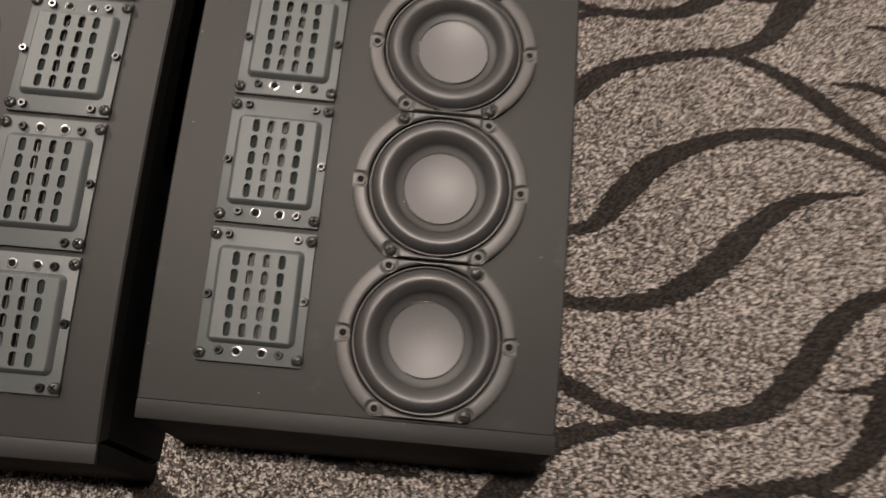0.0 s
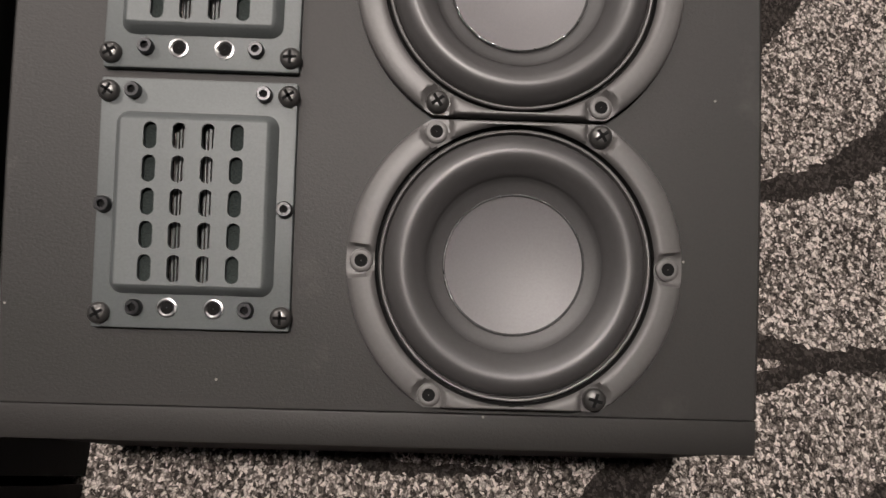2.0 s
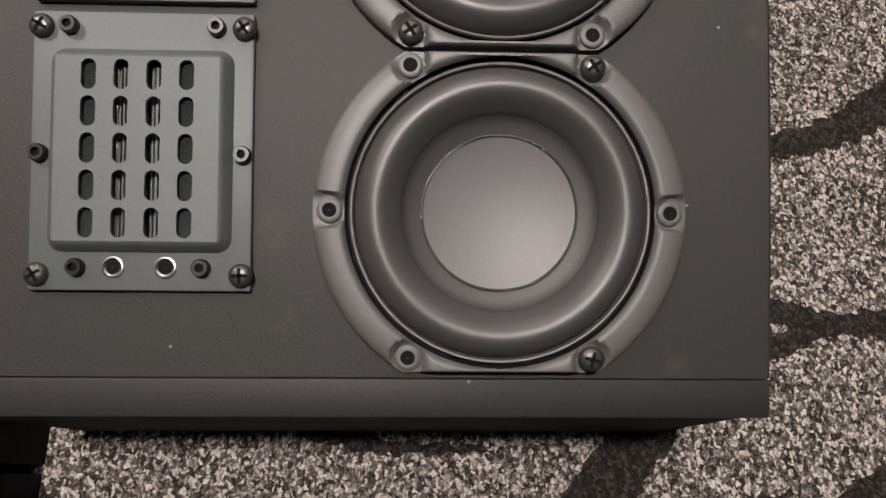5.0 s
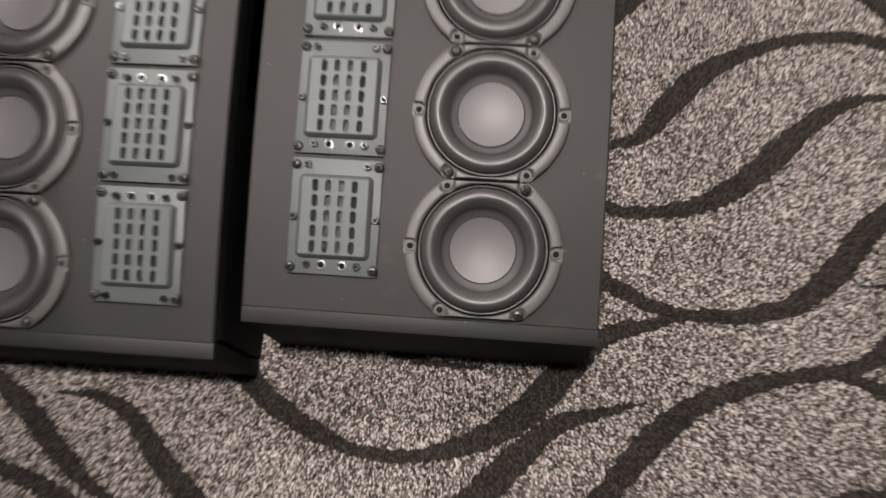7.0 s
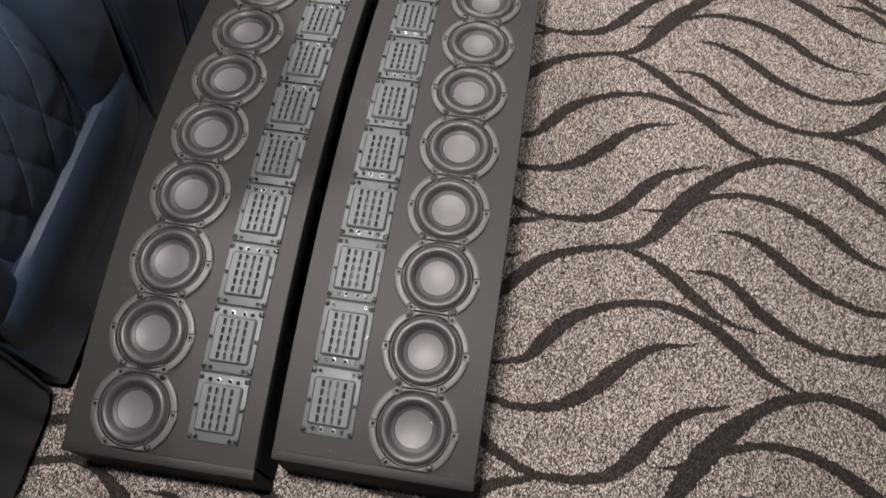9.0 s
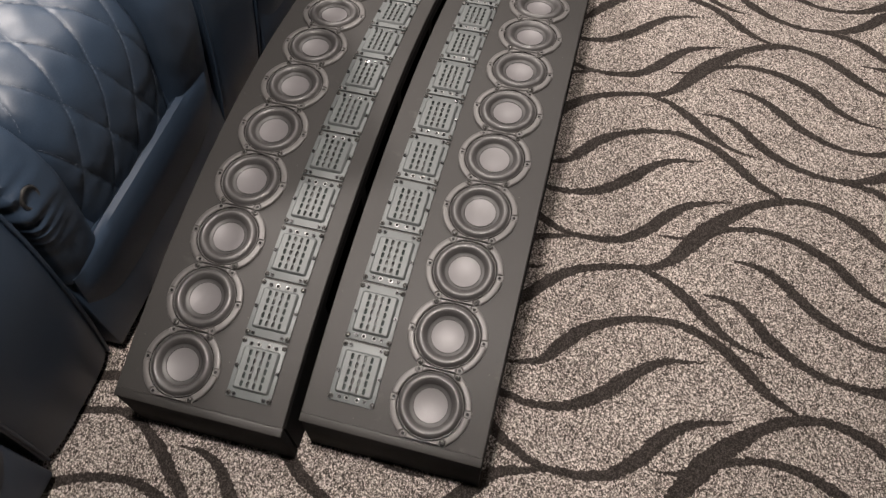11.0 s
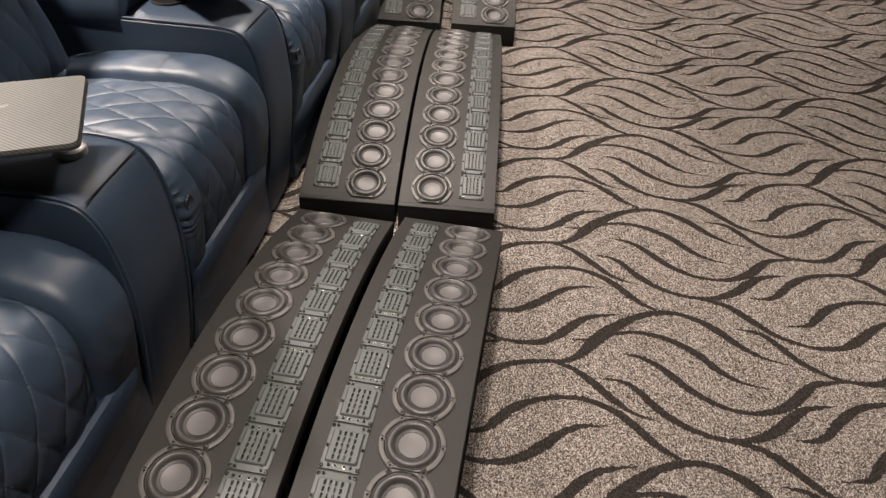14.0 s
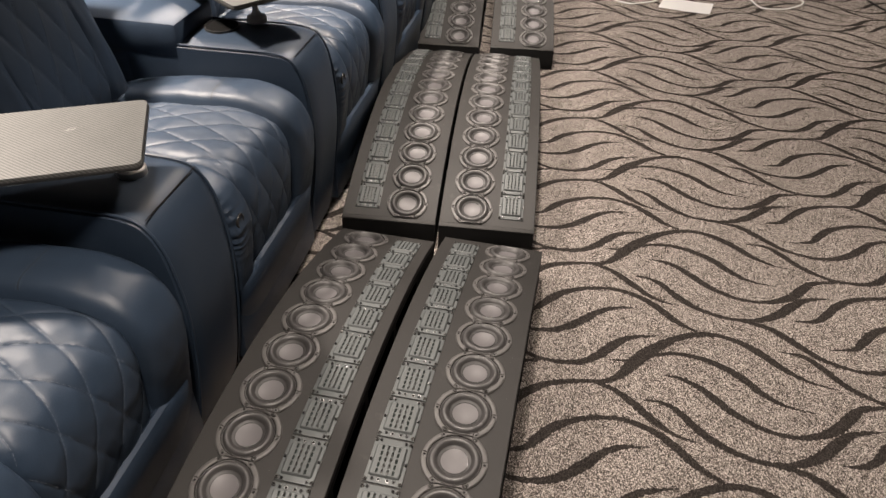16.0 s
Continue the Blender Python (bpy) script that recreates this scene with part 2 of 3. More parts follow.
UNDER = [(0.246, 0.199, 0.001), (0.304, 0.216, 0.007), (0.33, 0.246, 0.0115), (0.36, 0.282, 0.0115), (0.397, 0.307, 0.0085), (0.438, 0.325, 0.007), (0.491, 0.335, 0.0065), (0.533, 0.33, 0.0075), (0.575, 0.314, 0.009), (0.608, 0.29, 0.0105), (0.64, 0.261, 0.010), (0.667, 0.241, 0.007), (0.701, 0.226, 0.004)]
DIP = [(0.8, 0.292, 0.005), (0.865, 0.282, 0.008), (0.91, 0.254, 0.011), (0.951, 0.22, 0.009), (0.99, 0.196, 0.007), (1.055, 0.181, 0.006), (1.115, 0.19, 0.0085), (1.154, 0.212, 0.011), (1.19, 0.245, 0.012), (1.222, 0.278, 0.0095), (1.262, 0.303, 0.006), (1.318, 0.315, 0.001)]
TROUGH = [(0.881, 0.204, 0.001), (0.94, 0.199, 0.007), (0.978, 0.167, 0.0095), (1.013, 0.131, 0.009), (1.056, 0.105, 0.007), (1.105, 0.09, 0.006), (1.18, 0.098, 0.0085), (1.228, 0.132, 0.0115), (1.263, 0.175, 0.0115), (1.3, 0.206, 0.008), (1.372, 0.231, 0.001)]
LEAF = [(0.465, 0.502, 0.001), (0.501, 0.506, 0.004), (0.543, 0.522, 0.006), (0.58, 0.543, 0.006), (0.627, 0.556, 0.006), (0.676, 0.554, 0.0075), (0.724, 0.538, 0.0095), (0.766, 0.513, 0.011), (0.798, 0.482, 0.0095), (0.834, 0.459, 0.006), (0.869, 0.449, 0.0035), (0.915, 0.447, 0.001)]
UPPER = [(0.588, 0.481, 0.001), (0.628, 0.48, 0.0055), (0.666, 0.464, 0.0085), (0.698, 0.438, 0.0105), (0.73, 0.41, 0.01), (0.766, 0.389, 0.008), (0.81, 0.373, 0.0065), (0.858, 0.372, 0.006), (0.905, 0.386, 0.009), (0.948, 0.414, 0.0125), (0.982, 0.453, 0.0125), (1.012, 0.482, 0.009), (1.075, 0.502, 0.003)]
LOWER = [(0.541, 0.4, 0.001), (0.586, 0.4, 0.005), (0.62, 0.383, 0.0085), (0.655, 0.346, 0.0105), (0.692, 0.319, 0.009), (0.734, 0.3, 0.007), (0.78, 0.292, 0.0065), (0.82, 0.295, 0.0065), (0.86, 0.307, 0.009), (0.905, 0.338, 0.0125), (0.944, 0.378, 0.0125), (0.978, 0.407, 0.008), (1.047, 0.43, 0.001)]
REPEAT, ACROSS = Vector((-0.0245, 0.4155)), Vector((0.759, 0.038))


def stripe(bm, pts, shift, rng, fine=8):
    n = fine * (len(pts) - 1)
    line = spline(pts, n)
    rows = []
    for i in range(n):
        a, b = line[max(i - 1, 0)], line[min(i + 1, n - 1)]
        d = Vector((b[0] - a[0], b[1] - a[1])).normalized()
        side = Vector((-d.y, d.x))
        c = Vector(line[i][:2]) + shift
        w0, w1 = (max(line[i][2], 0.0008) + rng.uniform(-0.002, 0.0016) for _ in (0, 1))
        rows.append([(c.x - side.x * w0, c.y - side.y * w0, 0.0006), (c.x, c.y, 0.001), (c.x + side.x * w1, c.y + side.y * w1, 0.0006)])
    grid(bm, rows)


def carpet_stripes():
    rng = random.Random(4)
    bm = bmesh.new()
    for i in range(-6, 5):
        for j in range(-9, 19):
            shift = REPEAT * j + ACROSS * i
            fine = 16 if -1 <= i < 2 and -3 <= j < 4 else 7 if -1 <= i < 4 and -3 <= j < 14 else 4
            for pts in (STEM, FORK, UNDER, DIP, TROUGH, LEAF, UPPER, LOWER):
                if any(not (-3.15 < p[0] + shift.x < 3.55 and -2.75 < p[1] + shift.y < 6.35) for p in pts):
                    continue
                stripe(bm, pts, shift, rng, fine)
    tagged(part("carpet_stripes", bm, CARPET_DARK, up=True), "dark brown wavy branching stripes in the carpet", "carpet pattern", kind="stuff")


carpet_stripes()

# ---- line array loudspeakers ----
W, LEN, RADIUS = 0.255, 1.198, 1.711
SLOPE = LEN / 2 / RADIUS
PITCH, TWEETER_PITCH, MARGIN, TWEETER_MARGIN = 0.0975, 0.0866, 0.014, 0.0365
BOX_LEN = 2 * RADIUS * math.sin(SLOPE)


def arc(s, v=0.0):
    """Along the curved front: y and height over the ends, and the angle."""
    th = SLOPE - s / RADIUS
    return (RADIUS * (math.sin(SLOPE) - math.sin(th)) - v * math.sin(th), RADIUS * (math.cos(th) - math.cos(SLOPE)) + v * math.cos(th), th)


def screw_mesh(r=0.0038, h=0.0024):
    bm = bmesh.new()
    lathe(bm, [(r, 0), (r, h * 0.35), (r * 0.85, h * 0.75), (r * 0.5, h)], 20, cap=True)
    for a in (0.6, 0.6 + math.pi / 2):
        b2 = bmesh.new()
        add_box(b2, -r * 0.62, r * 0.62, -r * 0.14, r * 0.14, h * 0.7, h * 1.06)
        bmesh.ops.rotate(b2, verts=b2.verts, matrix=Matrix.Rotation(a, 3, "Z"))
        me = bpy.data.meshes.new("cross")
        b2.to_mesh(me)
        b2.free()
        k = len(bm.faces)
        bm.from_mesh(me)
        bm.faces.ensure_lookup_table()
        for f in bm.faces[k:]:
            f.material_index = 1
        bpy.data.meshes.remove(me)
    return bm


def bolt_mesh(r=0.0027, h=0.0026):
    bm = bmesh.new()
    lathe(bm, [(r, 0), (r, h * 0.7), (r * 0.85, h), (r * 0.5, h), (r * 0.45, h * 0.45)], 16)
    k = len(bm.faces)
    lathe(bm, [(r * 0.5, h * 0.46), (r * 0.1, h * 0.46)], 6, cap=True)
    bm.faces.ensure_lookup_table()
    for f in bm.faces[k:]:
        f.material_index = 1
    return bm


HOLES = [(-0.0518, 0), (0.0518, 0), (-0.0278, -0.0443), (0.0278, -0.0443), (-0.0278, 0.0443), (0.0278, 0.0443)]


def woofer(parent):
    """A frame with its rubber surround, cone, cap and screws."""
    def cut(r, a):
        q = abs(math.sin(a))
        lim = 0.0462 + (r - 0.0462) * 0.17
        return min(r, lim / q) if q > 1e-6 and r > 0.0462 else r

    bm = bmesh.new()
    lathe(bm, [(0.056, -0.001), (0.056, 0.0024), (0.0556, 0.0032), (0.0548, 0.0039), (0.0538, 0.0043), (0.0527, 0.0045), (0.0515, 0.0047), (0.0504, 0.0047), (0.0494, 0.0047), (0.0484, 0.0047), (0.0474, 0.0043), (0.0466, 0.0030), (0.0462, 0.0008), (0.0456, 0.0006), (0.0453, 0.0024), (0.0449, 0.0030), (0.0443, 0.0029), (0.0438, 0.0012)], 288, cut)
    # the dark joint where the rubber is glued in
    for f in bm.faces:
        r = sum(v.co.xy.length for v in f.verts) / len(f.verts)
        if 0.0452 < r < 0.0465 and max(v.co.xy.length for v in f.verts) < 0.0467:
            f.material_index = 1
    # pockets round the screw holes, open to the rim
    for v in bm.verts:
        for x, y in HOLES:
            h = Vector((x, y)) * 0.985
            o = Vector((x, 0)) if y == 0 else Vector((0, y))
            o.normalize()
            q = Vector((v.co.x, v.co.y)) - h
            along = q.dot(o)
            gap = (q - o * max(along, 0.0)).length
            if gap < 0.0056 and v.co.z > 0.002:
                k = min(1.0, max(0.0, (0.0056 - gap) / 0.0012))
                v.co.z += (0.0022 - v.co.z) * k * k * (3 - 2 * k)
    for x, y in HOLES:
        k = len(bm.verts)
        lathe(bm, [(0.0040, 0.0018), (0.0038, 0.0030), (0.0034, 0.0033), (0.0024, 0.0034), (0.0021, 0.0033), (0.0021, -0.001)], 20)
        bm.verts.ensure_lookup_table()
        for v in bm.verts[k:]:
            v.co.x += x * 0.985
            v.co.y += y * 0.985
        k = len(bm.faces)
        vs = lathe(bm, [(0.0022, 0.00335), (0.0002, 0.00335)], 12)
        for ring in vs:
            for v in ring:
                v.co.x += x * 0.985
                v.co.y += y * 0.985
        bm.faces.ensure_lookup_table()
        for f in bm.faces[k:]:
            f.material_index = 1
    frame_ob = part("woofer", bm, FRAME, parent, "round black plastic woofer frame cut flat on two sides", mats=(VOID,))
    bm = bmesh.new()
    roll = []
    for i in range(25):
        t = i / 24
        rise = 0.0070 * math.sin(math.pi * t ** 0.9) ** 0.8 if 0 < t < 1 else 0.0
        roll.append((0.0437 - 0.0145 * t, 0.0014 + rise - 0.0016 * t))
    lathe(bm, roll, 80)
    part("surround", bm, RUBBER, frame_ob, "soft black rubber half-roll surround")
    bm = bmesh.new()
    lathe(bm, [(0.0296, 0.0010), (0.0288, 0.0002), (0.0276, -0.0004), (0.0258, -0.0010), (0.0232, -0.0018)], 72)
    part("cone", bm, CONE, frame_ob, "dark paper cone")
    bm = bmesh.new()
    lathe(bm, [(0.0241, -0.0012), (0.0239, -0.0004), (0.0235, -0.0003), (0.0232, -0.0013)], 72)
    part("glue_line", bm, GLUE, frame_ob, "glossy bead of black glue")
    rng = random.Random(7)
    bm = bmesh.new()
    for k in range(46):
        a = rng.gauss(-1.7, 0.9) if k < 26 else rng.uniform(0, 2 * math.pi)
        r, z = (0.0237, -0.0005) if k < 26 else (0.0459, 0.0012)
        size = rng.uniform(0.00025, 0.0006)
        place = Matrix.Translation((r * math.cos(a), r * math.sin(a), z)) @ Matrix.Rotation(a, 4, "Z")
        bmesh.ops.create_icosphere(bm, subdivisions=1, radius=1.0, matrix=place @ Matrix.Diagonal((size * 0.7, size * rng.uniform(1, 2.4), size * 0.8, 1)))
    tagged(part("glue_specks", bm, GLUE, frame_ob, "tiny shiny specks of dried glue"), kind="stuff")
    bm = bmesh.new()
    lathe(bm, [(0.0237, -0.0010)] + [(0.0234 * (1 - i / 10) + 0.0002, -0.0012 - 0.0034 * (1 - (1 - i / 10) ** 2)) for i in range(10)], 64, cap=True)
    part("dust_cap", bm, CAP, frame_ob, "smooth dished grey dust cap")
    first = part("screw", screw_mesh(), SCREW, frame_ob, mats=(VOID,))
    first.matrix_basis = at(0.0278 * 0.985, 0.0443 * 0.985, 0.0032)
    again(first, at(0.0278 * 0.985, -0.0443 * 0.985, 0.0032, 0, 0, 40), frame_ob, "screw")
    return frame_ob


def tweeter(parent):
    """A face plate with a raised slotted cover, bolts and terminals."""
    hw, hh, t = 0.0325, 0.0415, 0.0022
    bm = bmesh.new()
    add_box(bm, -hw, hw, -hh, hh, -0.001, t, 0.0008)
    plate_ob = part("tweeter", bm, PLATE, parent, "grey metal planar tweeter with a slotted cover")
    cw, ch, top, edge = 0.027, 0.0303, t + 0.0042, 0.0034

    def rounded(w, h, r, z, n=6):
        out = []
        for cx, cy, a0 in ((w - r, h - r, 0), (-w + r, h - r, 90), (-w + r, -h + r, 180), (w - r, -h + r, 270)):
            for i in range(n + 1):
                a = radians(a0 + 90 * i / n)
                out.append((cx + r * math.cos(a), cy + r * math.sin(a), z))
        return out

    bm = bmesh.new()
    grid(bm, [rounded(cw - edge * k, ch - edge * k, 0.0045 - 0.0028 * k, z) for k, z in ((0, t - 0.0003), (0.25, t + 0.0012), (0.6, top - 0.001), (0.85, top - 0.0002), (1, top))], close_v=True)
    # slotted field: cells with rounded slots, and plain margins
    px, py, sw, sh = 0.0094, 0.0108, 0.0022, 0.00445
    fx, fy = 2 * px, 2.5 * py
    ox, oy = cw - edge, ch - edge
    for a, b, c, d in ((-ox, -fx, -oy, oy), (fx, ox, -oy, oy), (-fx, fx, fy, oy), (-fx, fx, -oy, -fy)):
        grid(bm, [[(a, c, top), (b, c, top)], [(a, d, top), (b, d, top)]])
    for i in range(4):
        for j in range(5):
            cx, cy = (i - 1.5) * px, (j - 2) * py
            inner, outer = [], []
            for k in range(20):
                a = 2 * math.pi * (k + 0.5) / 20
                x, y = sw * math.cos(a), sw * math.sin(a)
                y += (sh - sw) * (1 if y > 0 else -1)
                inner.append((cx + x, cy + y))
                m = 1 / max(abs(math.cos(a)) / (px / 2), abs(math.sin(a)) / (py / 2))
                outer.append((cx + m * math.cos(a), cy + m * math.sin(a)))
            corner = [(cx + sx * px / 2, cy + sy * py / 2) for sx, sy in ((1, 1), (-1, 1), (-1, -1), (1, -1))]
            for c in corner:
                k = min(range(20), key=lambda q: (outer[q][0] - c[0]) ** 2 + (outer[q][1] - c[1]) ** 2)
                outer[k] = c
            grid(bm, [[(*q, top) for q in outer], [(*q, top) for q in inner], [(*q, top - 0.0014) for q in inner]], close_v=True)
    bmesh.ops.remove_doubles(bm, verts=bm.verts, dist=2e-5)
    cover = part("cover", bm, PLATE, plate_ob, "raised cover with rows of rounded slots", up=True)
    bm = bmesh.new()
    for x in (-1.5, 1.5):
        add_box(bm, x * px - 0.0044, x * px + 0.0044, -fy, fy, top - 0.0034, top - 0.0022)
    part("felt", bm, FELT, plate_ob, "dark damping felt")
    bm = bmesh.new()
    grid(bm, [[(x, y, top - 0.0042 + 0.0006 * math.cos(x * 5200)) for x in np.linspace(-px + 0.0002, px - 0.0002, 40)] for y in (-fy, fy)])
    part("membrane", bm, FOIL, plate_ob, "shiny pleated foil membrane")
    bm = bmesh.new()
    add_box(bm, -0.0012, 0.0012, -fy, fy, top - 0.0032, top - 0.002)
    add_box(bm, -px - 0.001, -px + 0.0024, -fy, fy, top - 0.0032, top - 0.002)
    add_box(bm, px - 0.0024, px + 0.001, -fy, fy, top - 0.0032, top - 0.002)
    part("magnet_bars", bm, VOID, plate_ob)
    first = part("screw", screw_mesh(0.0036, 0.0024), SCREW, plate_ob, mats=(VOID,))
    first.matrix_basis = at(0.0297, 0.0367, t)
    for k, (x, y) in enumerate(((-0.0297, 0.0367), (0.0297, -0.0367), (-0.0297, -0.0367))):
        again(first, at(x, y, t, 0, 0, 25 + 31 * k), plate_ob, "screw")
    first = part("bolt", bolt_mesh(), BOLT, plate_ob, "small steel socket bolt", mats=(VOID,))
    first.matrix_basis = at(0.0216, 0.037, t)
    for k, (x, y) in enumerate(((-0.0216, 0.037), (-0.0182, -0.0345), (0.0182, -0.0345), (-0.0297, -0.001), (0.0297, -0.001))):
        again(first, at(x, y, t, 0, 0, 17 * k), plate_ob, "bolt")
    bm = bmesh.new()
    lathe(bm, [(0.0032, 0.0), (0.0032, 0.0005), (0.0027, 0.0006), (0.0019, 0.0001)], 20)
    k = len(bm.faces)
    lathe(bm, [(0.0026, 0.0002), (0.0002, 0.0004)], 16)
    bm.faces.ensure_lookup_table()
    for f in bm.faces[k:]:
        f.material_index = 1
    first = part("terminal", bm, CHROME, plate_ob, "bright metal terminal rivet", mats=(VOID,))
    first.matrix_basis = at(0.0076, -0.0345, t)
    again(first, at(-0.0076, -0.0345, t), plate_ob, "terminal")
    return plate_ob


def speaker(height, shift=0.0, wide=W, lean=0.0):
    """One curved cabinet lying on its back, front up; height of its first end, and the rise to the other."""
    root = new("line_array_speaker")
    root.empty_display_size = 0.1
    tagged(root, "matt black curved line array speaker lying on the carpet", "loudspeaker", "speakers on the floor")
    th, n = 0.014, 56

    def zz(s, v=0.0):
        y, z, _ = arc(s, v)
        return y, z + height + lean * y / BOX_LEN

    bm = bmesh.new()
    s0, s1, e = 0.0124, LEN - 0.0124, 0.0012
    ua, ub = W - 0.084 + shift - PITCH / 2, W - 0.084 + shift + PITCH / 2

    def strip(cols, steps):
        grid(bm, [[(u, *zz(s, v)) for u, v in cols] for s in steps])

    every = [s0 + (s1 - s0) * i / n for i in range(n + 1)]
    strip([(0, -th), (0, -e), (e, 0), (ua, 0)], every)
    strip([(ub, 0), (wide - e, 0), (wide, -e), (wide, -th)], every)
    strip([(ua, 0), (ub, 0)], [s0, MARGIN])
    strip([(ua, 0), (ub, 0)], [LEN - MARGIN, s1])
    for i in range(12):
        c, outer, inner = MARGIN + PITCH * (i + 0.5), [], []
        for k in range(40):
            a = 2 * math.pi * (k + 0.5) / 40
            m = PITCH / 2 / max(abs(math.cos(a)), abs(math.sin(a)))
            outer.append((m * math.cos(a), m * math.sin(a)))
            inner.append((0.0435 * math.cos(a), 0.0435 * math.sin(a)))
        for sx in (-1, 1):
            for sy in (-1, 1):
                k = min(range(40), key=lambda q: (outer[q][0] - sx) ** 2 + (outer[q][1] - sy) ** 2)
                outer[k] = (sx * PITCH / 2, sy * PITCH / 2)
        rows = [[(W - 0.084 + shift + x, *zz(c + y, v)) for x, y in ring] for ring, v in ((outer, 0), (inner, 0), (inner, -th))]
        grid(bm, rows, close_v=True)
    bmesh.ops.remove_doubles(bm, verts=bm.verts, dist=2e-5)
    part("baffle", bm, BOX, root, "matt black textured front board", up=True)
    for end in (0, 1):
        sa, sb = (0.0, 0.012) if not end else (LEN - 0.012, LEN)
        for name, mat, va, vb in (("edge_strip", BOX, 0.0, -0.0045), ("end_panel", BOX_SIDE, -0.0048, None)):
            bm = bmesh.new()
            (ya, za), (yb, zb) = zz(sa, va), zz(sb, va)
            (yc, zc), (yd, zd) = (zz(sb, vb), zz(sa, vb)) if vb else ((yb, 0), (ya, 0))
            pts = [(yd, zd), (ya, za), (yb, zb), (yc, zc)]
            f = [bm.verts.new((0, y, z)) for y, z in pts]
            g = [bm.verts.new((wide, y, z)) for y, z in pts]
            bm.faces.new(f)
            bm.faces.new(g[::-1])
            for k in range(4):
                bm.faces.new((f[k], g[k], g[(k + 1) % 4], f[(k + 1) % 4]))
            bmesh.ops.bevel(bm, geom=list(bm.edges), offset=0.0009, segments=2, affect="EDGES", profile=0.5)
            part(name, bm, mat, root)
    for side in (0, 1):
        # side board with long openings between ribs
        bm = bmesh.new()
        xa, xb = (0.0, 0.012) if not side else (wide - 0.012, wide)
        slots = [(0.20, 0.385), (0.405, 0.59), (0.61, 0.795), (0.815, 1.0)]
        cuts = sorted({0.0124, LEN - 0.0124, *np.linspace(0.03, LEN - 0.03, 22).round(3), *(q for s in slots for q in s)})
        for a, b in zip(cuts, cuts[1:]):
            (ya, za), (yb, zb) = zz(a, -th - 0.0005), zz(b, -th - 0.0005)
            opened = any(p <= a and b <= q for p, q in slots)
            spans = [(0.0, 0.022), (None, 0)] if opened else [(0.0, None)]
            for lo, hi in spans:
                if lo is None:
                    quad = [(ya, za - 0.016), (ya, za), (yb, zb), (yb, zb - 0.016)]
                elif hi is None:
                    quad = [(ya, 0), (ya, za), (yb, zb), (yb, 0)]
                else:
                    quad = [(ya, lo), (ya, hi), (yb, hi), (yb, lo)]
                f = [bm.verts.new((xa, y, z)) for y, z in quad]
                g = [bm.verts.new((xb, y, z)) for y, z in quad]
                bm.faces.new(f)
                bm.faces.new(g[::-1])
                for k in range(4):
                    bm.faces.new((f[k], g[k], g[(k + 1) % 4], f[(k + 1) % 4]))
        bmesh.ops.remove_doubles(bm, verts=bm.verts, dist=1e-5)
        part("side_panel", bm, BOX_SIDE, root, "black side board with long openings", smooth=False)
    bm = bmesh.new()
    add_box(bm, 0.013, wide - 0.013, 0.013, BOX_LEN - 0.013, 0.0, 0.01)
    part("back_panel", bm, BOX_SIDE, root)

    def seat_at(u, s, v=0.0):
        y, z, a = arc(s, v)
        return at(u, y, z + height + lean * y / BOX_LEN, math.degrees(a + lean / BOX_LEN))

    w0 = woofer(root)
    t0 = tweeter(root)
    for i in range(12):
        m = seat_at(W - 0.084 + shift, MARGIN + PITCH * (i + 0.5))
        if i == 0:
            w0.matrix_basis = m
        else:
            copy_part(w0, m @ at(0, 0, 0, 0, 0, 180 * (i % 2)), root)
    for i in range(13):
        m = seat_at(0.0645 + shift, TWEETER_MARGIN + TWEETER_PITCH * (i + 0.5))
        if i == 0:
            t0.matrix_basis = m
        else:
            copy_part(t0, m, root)
    return root


def copy_part(ob, m, parent):
    """A part again, with its own pieces, on the same meshes."""
    o = ob.copy()
    scene.collection.objects.link(o)
    o.parent, o.matrix_basis = parent, m
    for c in ob.children:
        d = c.copy()
        scene.collection.objects.link(d)
        d.parent, d.matrix_basis = o, c.matrix_basis.copy()
    return o


def turned(x, y, yaw):
    """The pose of a speaker that lies the other way round, by its near left corner."""
    return at(x, y, 0, 0, 0, yaw) @ at(W, BOX_LEN, 0, 0, 0, 180)


tall = speaker(0.105, lean=-0.023)
tall.matrix_basis = at(0, 0, 0)
twin = speaker(0.084, -0.0065, W - 0.007, 0.021)
twin.matrix_basis = turned(-0.2701, -0.0305, 0.38)
low = speaker(0.081, lean=-0.013)
low.matrix_basis = at(-0.2925, 1.195, 0, 0, 0, 5.46)
low_turned = speaker(0.068, lean=0.013)
low_turned.matrix_basis = turned(-0.029, 1.220, 5.46)
copy_thing(low, at(-0.387, 2.395, 0, 0, 0, 6.5))
copy_thing(low, at(-0.088, 2.438, 0, 0, 0, 6.9))


# ---- leather recliners ----
# seat profile from the back to the foot of the front: x, z
SEAT_LINE = [(-0.80, 0.425), (-0.72, 0.446), (-0.60, 0.460), (-0.50, 0.468), (-0.435, 0.464), (-0.385, 0.445), (-0.360, 0.400), (-0.356, 0.340), (-0.364, 0.280), (-0.376, 0.215)]


